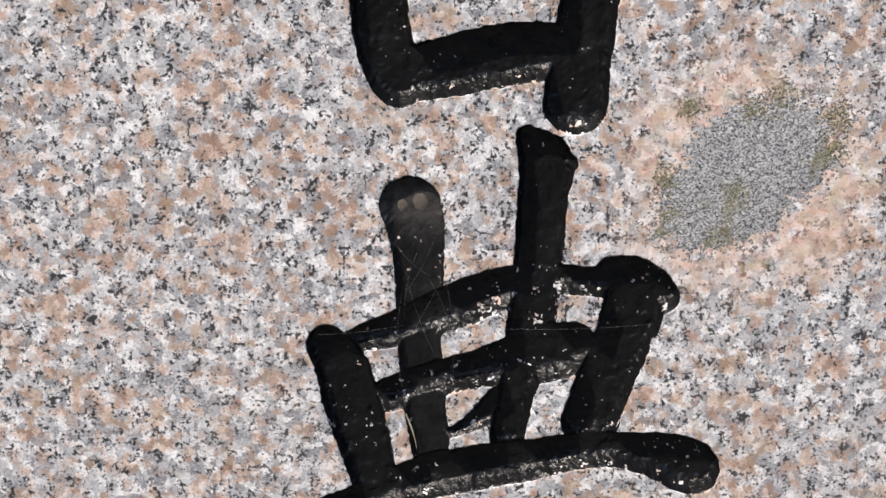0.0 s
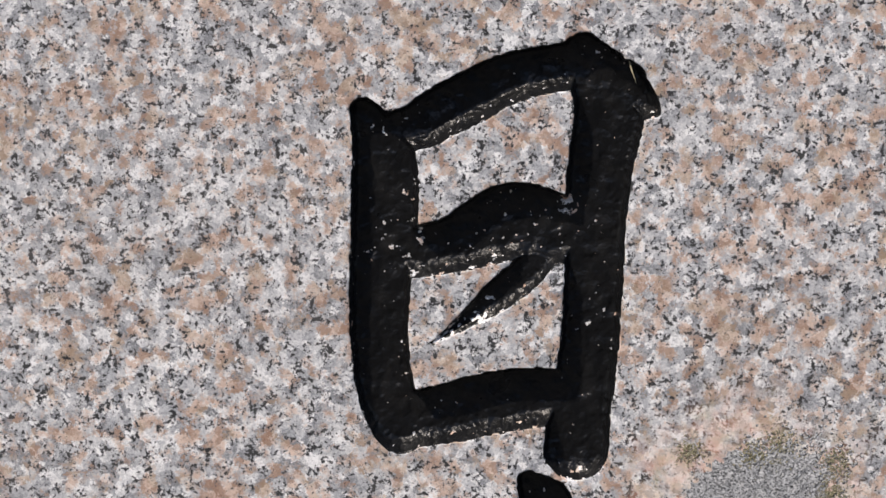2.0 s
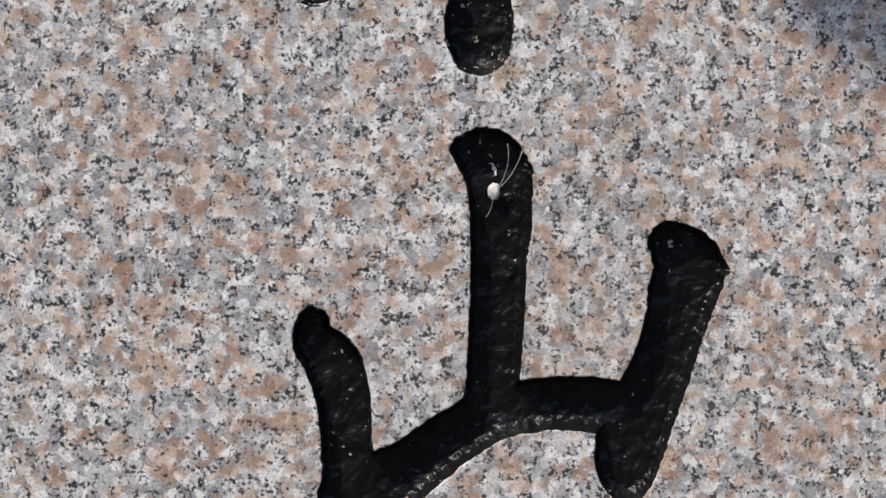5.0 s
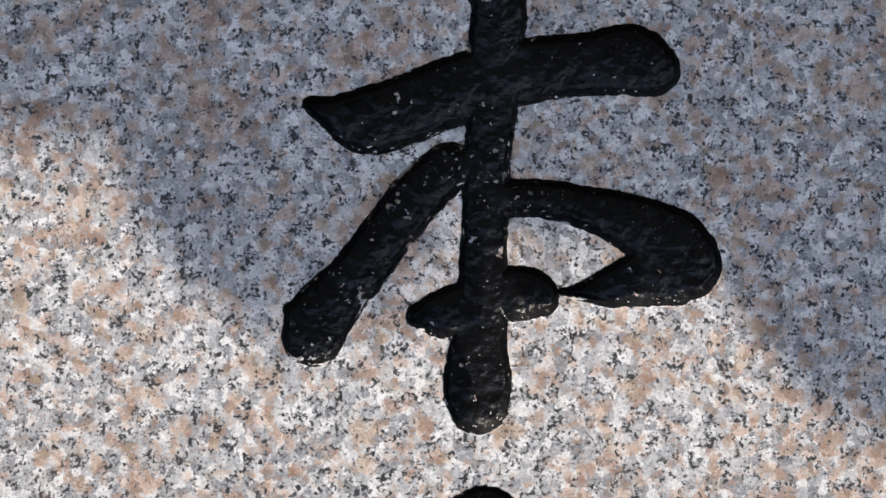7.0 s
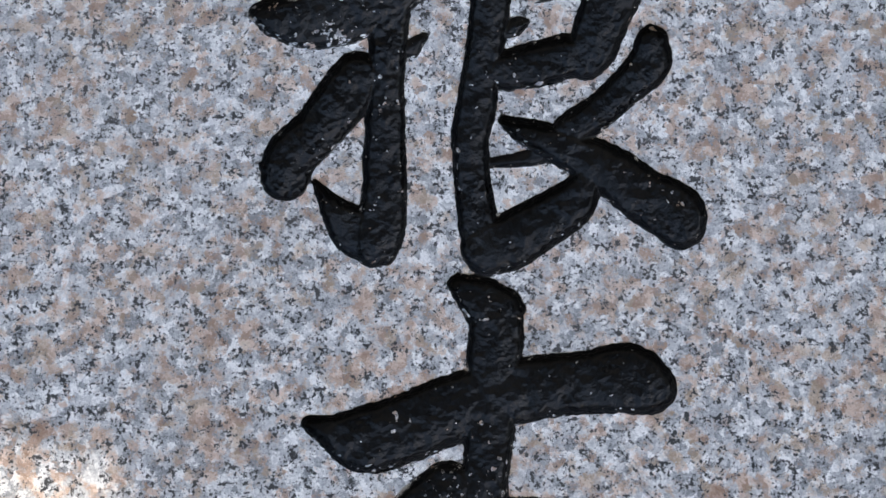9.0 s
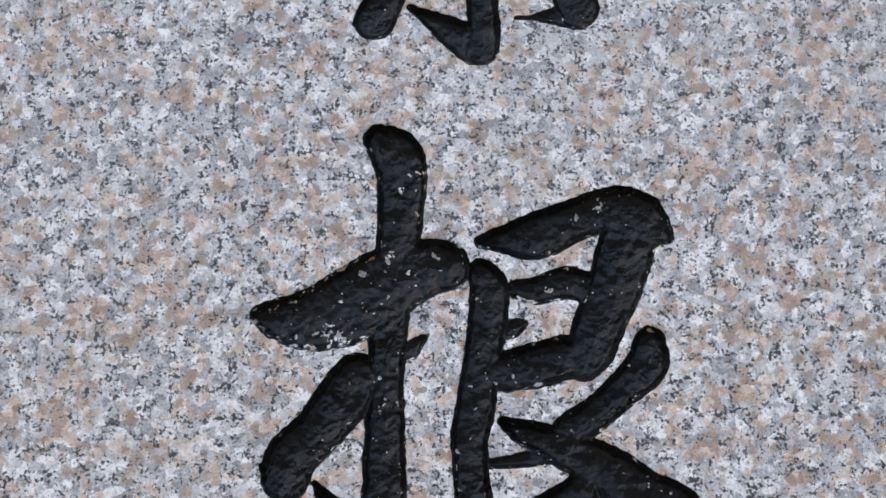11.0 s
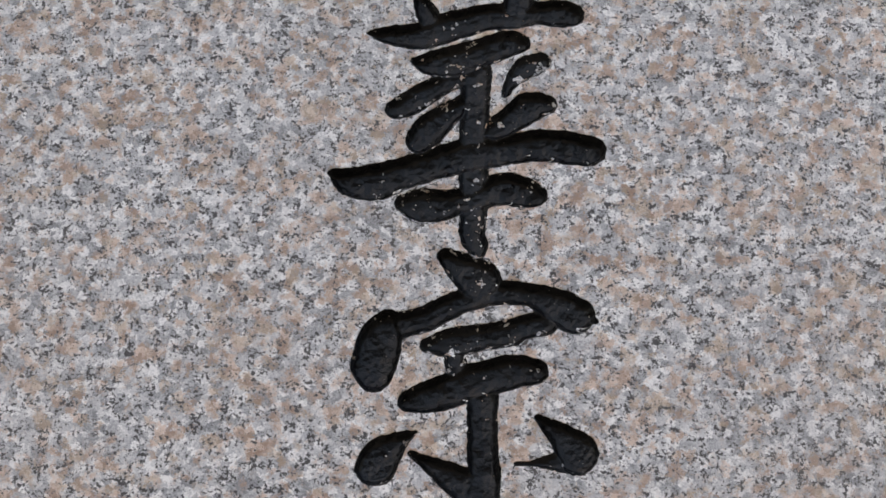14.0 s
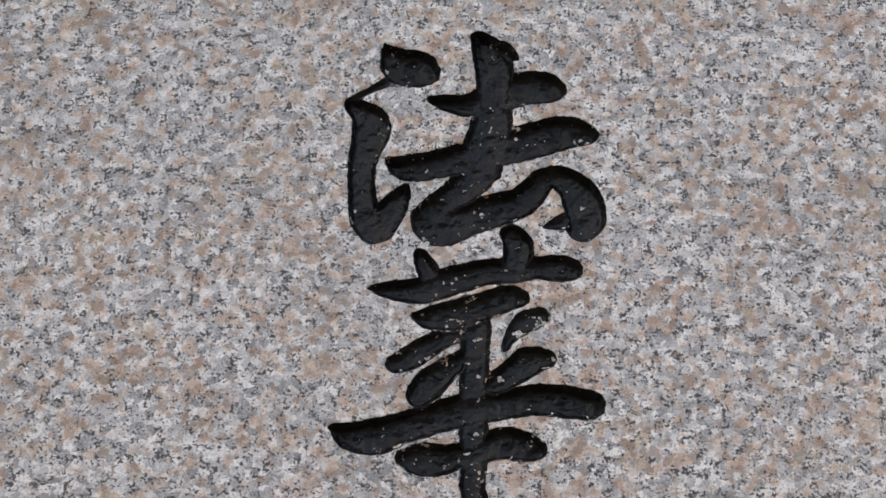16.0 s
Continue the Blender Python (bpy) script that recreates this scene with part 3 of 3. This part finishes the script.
# shaft: the flat face in long strips, the cut cells, and the pillar's sides
LEFT, RIGHT, TOP, BACK = -0.33, 0.35, 2.90, 0.46
verts, faces = [], []


def quad(*points):
    verts.extend(points)
    faces.append(tuple(range(len(verts) - len(points), len(verts))))


for j in range(NZ - 1):
    row = np.concatenate([[0], (corners[:, j] == 4).astype(int), [0]])
    change = np.flatnonzero(np.diff(row))
    za, zb = gz[j] * mm, gz[j + 1] * mm
    for a, b in zip(change[::2], change[1::2]):
        quad((gx[a] * mm, 0, za), (gx[b] * mm, 0, za), (gx[b] * mm, 0, zb), (gx[a] * mm, 0, zb))
xa, xb, za, zb = gx[0] * mm, gx[-1] * mm, gz[0] * mm, gz[-1] * mm
CH = 0.012
quad((LEFT + CH, 0, 0), (RIGHT - CH, 0, 0), (RIGHT - CH, 0, za), (LEFT + CH, 0, za))
quad((LEFT + CH, 0, zb), (RIGHT - CH, 0, zb), (RIGHT - CH, 0, TOP), (LEFT + CH, 0, TOP))
quad((LEFT + CH, 0, za), (xa, 0, za), (xa, 0, zb), (LEFT + CH, 0, zb))
quad((xb, 0, za), (RIGHT - CH, 0, za), (RIGHT - CH, 0, zb), (xb, 0, zb))
rim = [(LEFT + CH, 0), (RIGHT - CH, 0), (RIGHT, CH), (RIGHT, BACK), (LEFT, BACK), (LEFT, CH)]
for k in range(1, 6):
    (x, y), (p, q) = rim[k], rim[(k + 1) % 6]
    quad((x, y, 0), (p, q, 0), (p, q, TOP), (x, y, TOP))
peak = ((LEFT + RIGHT) / 2, BACK / 2, TOP + 0.07)
for k in range(6):
    (x, y), (p, q) = rim[k], rim[(k + 1) % 6]
    quad((x, y, TOP), (p, q, TOP), peak)

# cut cells: the outer piece goes to the face, the inner one to the character's rim
ARRIS = 0.38  # the worn edge of the cuts lies this far below the face
RIMS = [([], [], [], {}, []) for c in CHARACTERS]
for i, j in zip(*np.nonzero((corners > 0) & (corners < 4))):
    ring = ((i, j), (i + 1, j), (i + 1, j + 1), (i, j + 1))
    outer, inner = [], []
    for k in range(4):
        a, b = ring[k], ring[(k + 1) % 4]
        sa, sb = sdf[a], sdf[b]
        if sa > 0:
            outer.append((gx[a[0]] * mm, 0.0, gz[a[1]] * mm))
        else:
            inner.append((a, None, gx[a[0]], depth[a], gz[a[1]], wear_and_glint[a], (grad_x[a], grad_z[a])))
        if (sa > 0) != (sb > 0):
            f = sa / (sa - sb)
            x, z = gx[a[0]] + f * (gx[b[0]] - gx[a[0]]), gz[a[1]] + f * (gz[b[1]] - gz[a[1]])
            outer.append((x * mm, ARRIS * mm, z * mm))
            inner.append((min(a, b), max(a, b), x, ARRIS, z, wear_and_glint[a] * (1 - f) + wear_and_glint[b] * f, (grad_x[a] * (1 - f) + grad_x[b] * f, grad_z[a] * (1 - f) + grad_z[b] * f)))
    if len(outer) >= 3:
        quad(*outer)
    o = corner_owner[i, j]
    if len(inner) >= 3 and o >= 0:
        rv, rf, rw, index, rn = RIMS[STROKES[o]]
        face = []
        for a, b, x, d, z, w, n in inner:
            if (a, b) not in index:
                index[(a, b)] = len(rv)
                rv.append((x * mm, d * mm, z * mm))
                rw.append(w)
                rn.append(n)
            face.append(index[(a, b)])
        rf.append(face)
shaft = solid("shaft", verts, faces, GRANITE, pillar)


def record(ob, values, key="wear_and_glint"):
    attribute = ob.data.attributes.new(key, "FLOAT", "POINT")
    attribute.data.foreach_set("value", np.asarray(values, dtype=np.float32))


def curved(ob, slopes):
    """Normals of the carved surface, the same on both sides of a seam."""
    normals = np.stack([slopes[:, 0], np.full(len(slopes), -1.0), slopes[:, 1]], 1)
    normals /= np.linalg.norm(normals, axis=1, keepdims=True)
    ob.data.normals_split_custom_set_from_vertices([tuple(v) for v in normals])


rims = []
for (meaning, strokes), (rv, rf, rw, index, rn) in zip(CHARACTERS, RIMS):
    ob = solid("carved_character", rv, rf, PAINT, pillar, "character meaning %s, cut deep and painted black" % meaning, smooth=True)
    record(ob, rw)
    curved(ob, np.array(rn))
    rims.append(ob)
whole = corners == 0
for s, c in enumerate(STROKES):
    i, j = np.nonzero(whole & (corner_owner == s))
    if len(i) == 0:
        continue
    ids = np.stack([i * NZ + j, (i + 1) * NZ + j, (i + 1) * NZ + j + 1, i * NZ + j + 1], 1)
    used, back = np.unique(ids, return_inverse=True)
    ui, uj = used // NZ, used % NZ
    points = np.stack([gx[ui], depth[ui, uj], gz[uj]], 1) * mm
    ob = solid("stroke", points, back.reshape(ids.shape), PAINT, rims[c], smooth=True)
    curved(ob, np.stack([grad_x[ui, uj], grad_z[ui, uj]], 1))
    record(ob, wear_and_glint[ui, uj])
    record(ob, soil[ui, uj], "dust")

# ---------------------------------------------------------------- ground
n = 24
edge = [-400, -60, -12] + [-6 + 12 * k / n for k in range(n + 1)] + [12, 60, 400]
verts = [(x, y, 0.006 * noise.noise((x * 1.3, y * 1.3, 0)) if max(abs(x), abs(y)) < 7 else 0) for y in edge for x in edge]
faces = [(r * len(edge) + c, r * len(edge) + c + 1, (r + 1) * len(edge) + c + 1, (r + 1) * len(edge) + c)
         for r in range(len(edge) - 1) for c in range(len(edge) - 1)]
tagged(solid("ground", verts, faces, GROUND, smooth=True), "grey trodden gravel ground before the stone", "ground", kind="structure")


# ---------------------------------------------------------------- an unseen dark wall, added behind the camera to darken reflections and cut sky light
WALL = plain("dark_unseen_wall", (0.045, 0.035, 0.027), (0.11, 0.085, 0.065), 5, 0.8, 0.003)
bm = bmesh.new()
bmesh.ops.create_cube(bm, size=1, matrix=Matrix.Translation((0, -7.0, 2.1)) @ Matrix.Diagonal((26, 0.25, 4.2, 1)))
tagged(part("unseen_wall", bm, WALL, None, smooth=False), "plain dark unseen wall, added to darken reflections in the paint", "wall", kind="structure")


# ---------------------------------------------------------------- lichen
def lichen():
    """A thin grey crust in one irregular patch, with olive moss along it."""
    thing = tagged(new("lichen_patch"), "grey crusty lichen patch with olive moss on granite", "lichen")
    thing.location = LICHEN
    turn = radians(40)
    bm = bmesh.new()
    rings, spokes = 18, 150
    grid = []
    for r in range(rings + 1):
        row = []
        for k in range(spokes):
            a = 2 * math.pi * k / spokes
            d = Vector((math.cos(a), math.sin(a), 0))
            ragged = 1 + 0.22 * noise.noise(d * 1.7) + 0.14 * noise.noise(d * 6) + 0.16 * noise.noise(d * 17) + 0.14 * noise.noise(d * 41)
            f = r / rings
            x, z = 0.048 * f * ragged * d.x, 0.027 * f * ragged * d.y
            x, z = x * math.cos(turn) - z * math.sin(turn), x * math.sin(turn) + z * math.cos(turn)
            h = 0.0 if r == rings else 0.0001 + 0.0003 * noise.noise((x * 300, z * 300, 2)) * min(1, (1 - f) * 4) + 0.0003 * min(1, (1 - f) * 3)
            row.append(bm.verts.new((x, -max(h, 0) - 0.0001, z)))
        grid.append(row)
    for low, high in zip(grid, grid[1:]):
        for k in range(spokes):
            bm.faces.new((low[k], low[(k + 1) % spokes], high[(k + 1) % spokes], high[k]))
    bmesh.ops.remove_doubles(bm, verts=bm.verts[:], dist=1e-6)
    rng = random.Random(5)
    for k in range(1500):
        a, f = rng.uniform(0, 2 * math.pi), 0.84 + abs(rng.gauss(0, 0.20))
        x, z = 0.048 * f * math.cos(a), 0.027 * f * math.sin(a)
        x, z = x * math.cos(turn) - z * math.sin(turn), x * math.sin(turn) + z * math.cos(turn)
        bmesh.ops.create_icosphere(bm, subdivisions=1, radius=rng.uniform(0.0003, 0.0009), matrix=Matrix.Translation((x, 0, z)) @ Matrix.Rotation(rng.uniform(0, 3), 4, "Y") @ Matrix.Diagonal((1, 0.16, rng.uniform(0.5, 1.6), 1)))
    part("crust", bm, CRUST, thing)
    for x, z, size in ((0.014, 0.035, 0.008), (-0.028, 0.032, 0.005), (0.042, 0.027, 0.006), (0.002, 0.030, 0.006), (0.040, 0.012, 0.006), (-0.037, -0.004, 0.006), (-0.034, -0.021, 0.006), (-0.001, -0.013, 0.006), (-0.010, -0.029, 0.008)):
        bm = bmesh.new()
        for k in range(210):
            p = Vector((x + rng.gauss(0, size * 0.62), -rng.uniform(0.0001, 0.0006), z + rng.gauss(0, size * 0.62)))
            s = rng.uniform(0.00025, 0.0006)
            bmesh.ops.create_icosphere(bm, subdivisions=1, radius=s, matrix=Matrix.Translation(p) @ Matrix.Rotation(rng.uniform(0, 3), 4, "Y") @ Matrix.Diagonal((0.6, 0.22, 1.5, 1)))
        part("moss", bm, MOSS, thing, "olive green moss")


lichen()


# ---------------------------------------------------------------- threads and cocoon
def cobweb():
    thing = tagged(new("cobweb"), "fine torn cobweb threads across the carved strokes", "cobweb")
    thing.location = (0.0014, -0.0006, 0.9988)
    spans = (((-0.060, 0, 0.004), (-0.018, 0.001, 0.009), (0, 0, -0.001)), ((0.024, 0, 0.008), (0.102, 0, 0.011), (0, 0, -0.0015)),
             ((0.001, 0, 0.035), (0.003, 0.002, -0.036), (0.004, 0, 0)), ((-0.006, 0.002, 0.032), (0.004, 0.003, -0.020), (0.005, 0, 0)),
             ((-0.018, 0, 0.040), (-0.002, 0.003, -0.01), (-0.002, 0, 0)), ((-0.020, 0.002, 0.022), (-0.016, 0.002, -0.04), (-0.003, 0, 0)),
             ((-0.022, 0.001, 0.050), (-0.006, 0.002, 0.034), (0, 0, -0.002)), ((-0.004, 0.001, 0.052), (-0.017, 0.002, 0.026), (0.001, 0, 0)),
             ((-0.012, 0.001, 0.046), (-0.018, 0.002, 0.012), (-0.002, 0, 0)), ((-0.001, 0.001, 0.030), (-0.015, 0.002, 0.002), (0, 0, 0.001)))
    for a, b, sag in spans:
        bm = bmesh.new()
        tube(bm, curve_points(a, b, sag), [0.000024] * 9, 4)
        part("thread", bm, THREAD, thing)


def cocoon():
    thing = tagged(new("cocoon"), "small white silk cocoon hung on threads in the carving", "cocoon")
    thing.location = (0.0251, 0.006, 1.5043)
    bm = bmesh.new()
    bmesh.ops.create_icosphere(bm, subdivisions=3, radius=1.0)
    for v in bm.verts:
        v.co = Vector((v.co.x * 0.0029, v.co.y * 0.0022, v.co.z * 0.0038)) * (1 + 0.28 * noise.noise(v.co * 1.6) + 0.12 * noise.noise(v.co * 4))
    part("body", bm, SILK, thing)
    for a, b, sag in (((0.002, -0.001, 0.002), (0.006, -0.006, 0.022), (0.002, 0, 0)), ((0.0, -0.001, 0.0), (0.013, -0.005, 0.019), (0.001, 0, -0.002)),
                      ((-0.001, -0.001, -0.003), (-0.004, 0.001, -0.012), (0.001, 0, 0))):
        bm = bmesh.new()
        tube(bm, curve_points(a, b, sag), [0.00012] * 9, 4)
        part("thread", bm, SILK, thing)


def grass_blade(points, radius, label):
    """A dry blade of grass caught in a cut."""
    base = Vector(points[0])
    thing = tagged(new("grass_blade"), label, "dry grass", "dry blades in the carving")
    thing.location = base
    bm = bmesh.new()
    a, b, c = (Vector(p) - base for p in points)
    run = [a * (1 - t) ** 2 + b * 2 * t * (1 - t) + c * t ** 2 for t in (k / 10 for k in range(11))]
    tube(bm, run, [radius * (1 - 0.8 * abs(2 * k / 10 - 0.9)) for k in range(11)], 6)
    part("blade", bm, STRAW, thing)


def dust_spot(x, z, radius, label):
    """A thin round cake of dried dust lying on the floor of a cut."""
    thing = tagged(new("dust_spot"), label, "dust", "dust spots in the carving")
    thing.location = (x * mm, 0, z * mm)
    bm = bmesh.new()
    rings, spokes = 5, 20
    grid = []
    for r in range(rings + 1):
        row = []
        for k in range(spokes):
            a = 2 * math.pi * k / spokes
            reach = radius * r / rings * (1 + 0.18 * noise.noise((math.cos(a) * 1.5, math.sin(a) * 1.5, x)))
            px, pz = reach * math.cos(a), reach * math.sin(a) * 1.15
            floor_y = depth[int(round((x + px - X0) / STEP)), int(round((z + pz - Z0) / STEP))]
            row.append(bm.verts.new((px * mm, (floor_y - 0.35 * (1 - (r / rings) ** 3)) * mm, pz * mm)))
        grid.append(row)
    for low, high in zip(grid, grid[1:]):
        for k in range(spokes):
            bm.faces.new((low[k], low[(k + 1) % spokes], high[(k + 1) % spokes], high[k]))
    bmesh.ops.remove_doubles(bm, verts=bm.verts[:], dist=1e-6)
    part("cake", bm, DUST, thing)


cobweb()
cocoon()
dust_spot(-9.1, 1069.0, 3.6, "tan dried dust spot in the black carving")
dust_spot(-17.6, 1067.0, 2.5, "small grey-tan dust spot in the black carving")
grass_blade([(-0.0177, 0.0012, 0.9650), (-0.0119, 0.0002, 0.9537), (-0.0105, 0.0015, 0.9418)], 0.00045, "dry yellow grass blade stuck in the carved stroke")
grass_blade([(0.0858, 0.0030, 1.3042), (0.0869, 0.0008, 1.2998), (0.0895, 0.0020, 1.2933)], 0.00040, "short pale straw lying in the black carving")
grass_blade([(0.1311, 0.0006, 1.4681), (0.1347, -0.0010, 1.4676), (0.1375, -0.0008, 1.4662)], 0.00022, "hair-thin dark stem at the edge of the carving")


# ---------------------------------------------------------------- an unseen tree, added so that its crown shades the upper stone
def tree():
    """An unseen evergreen, added towards the sun to cast the shade: trunk, limbs and a dense lobed crown."""
    thing = tagged(new("tree"), "unseen broad-leaved evergreen tree, added to shade the upper stone", "tree")
    rng = np.random.RandomState(11)
    # lobes of foliage: where each throws its shade on the stone (x, z), how wide, and how far off it hangs
    lobes = [(-0.066, 1.695, 0.08, 3.3), (-0.190, 1.799, 0.101, 3.5), (0.061, 1.738, 0.084, 3.2), (0.217, 1.651, 0.085, 3.4), (0.127, 1.723, 0.08, 3.3),
             (0.352, 1.731, 0.150, 3.6), (-0.344, 1.939, 0.175, 3.7), (0.001, 1.904, 0.174, 3.4), (0.238, 1.926, 0.197, 3.5), (-0.175, 2.04, 0.202, 3.6),
             (0.05, 2.21, 0.22, 3.8), (-0.3, 2.28, 0.24, 3.9), (0.34, 2.24, 0.24, 3.7), (0.05, 2.51, 0.26, 4), (-0.45, 2.09, 0.22, 4),
             (0.5, 2.06, 0.22, 3.9), (-0.28, 2.57, 0.27, 4.1), (0.36, 2.55, 0.27, 4.1), (0.03, 2.81, 0.28, 4.2), (-0.34, 2.91, 0.28, 4.2),
             (0.4, 2.89, 0.28, 4.2)]
    centres, pts = [], []
    for x, z, r, far in lobes:
        far = far * 0.58
        centre = Vector((x, 0, z)) + TO_SUN * far
        centres.append((centre, r))
        count = int(400 + 150000 * r * r)
        d = rng.normal(size=(count, 3))
        d *= (r * (0.15 + 0.85 * rng.random_sample((count, 1)) ** 0.45)) / np.linalg.norm(d, axis=1, keepdims=True)
        # spread round the lobe, deeper along the sun's way
        at = np.array(centre) + d * (1, 0, 1) + np.array(TO_SUN) * d[:, 1:2] * 1.3
        u = rng.normal(size=(count, 3))
        u /= np.linalg.norm(u, axis=1, keepdims=True)
        v = np.cross(u, rng.normal(size=(count, 3)))
        v /= np.linalg.norm(v, axis=1, keepdims=True)
        l, w = rng.uniform(0.010, 0.017, (count, 1)), rng.uniform(0.005, 0.008, (count, 1))
        pts.append(np.stack([at - u * l, at - v * w, at + u * l, at + v * w], 1).reshape(-1, 3))
    pts = np.vstack(pts)
    quads = np.arange(len(pts)).reshape(-1, 4)
    solid("crown", pts, quads, LEAF, thing, "dark green leathery leaves")
    bm = bmesh.new()
    fork = Vector((-1.90, -0.95, 4.40))
    tube(bm, [(-2.02, -1.00, -0.1), (-1.98, -0.98, 0.5), (-1.92, -0.94, 1.9), (-1.94, -0.98, 3.4), fork, (-1.8, -0.9, 5.1)], [0.17, 0.13, 0.11, 0.09, 0.07, 0.02], 14)
    part("trunk", bm, BARK, thing)
    for centre, r in centres:
        bm = bmesh.new()
        mid = fork.lerp(centre, 0.5) + Vector((0, 0, 0.15))
        tube(bm, [fork + Vector((0.03, 0.02, 0.05)), mid, centre], [0.035, 0.02, 0.006], 7)
        part("limb", bm, BARK, thing)


tree()
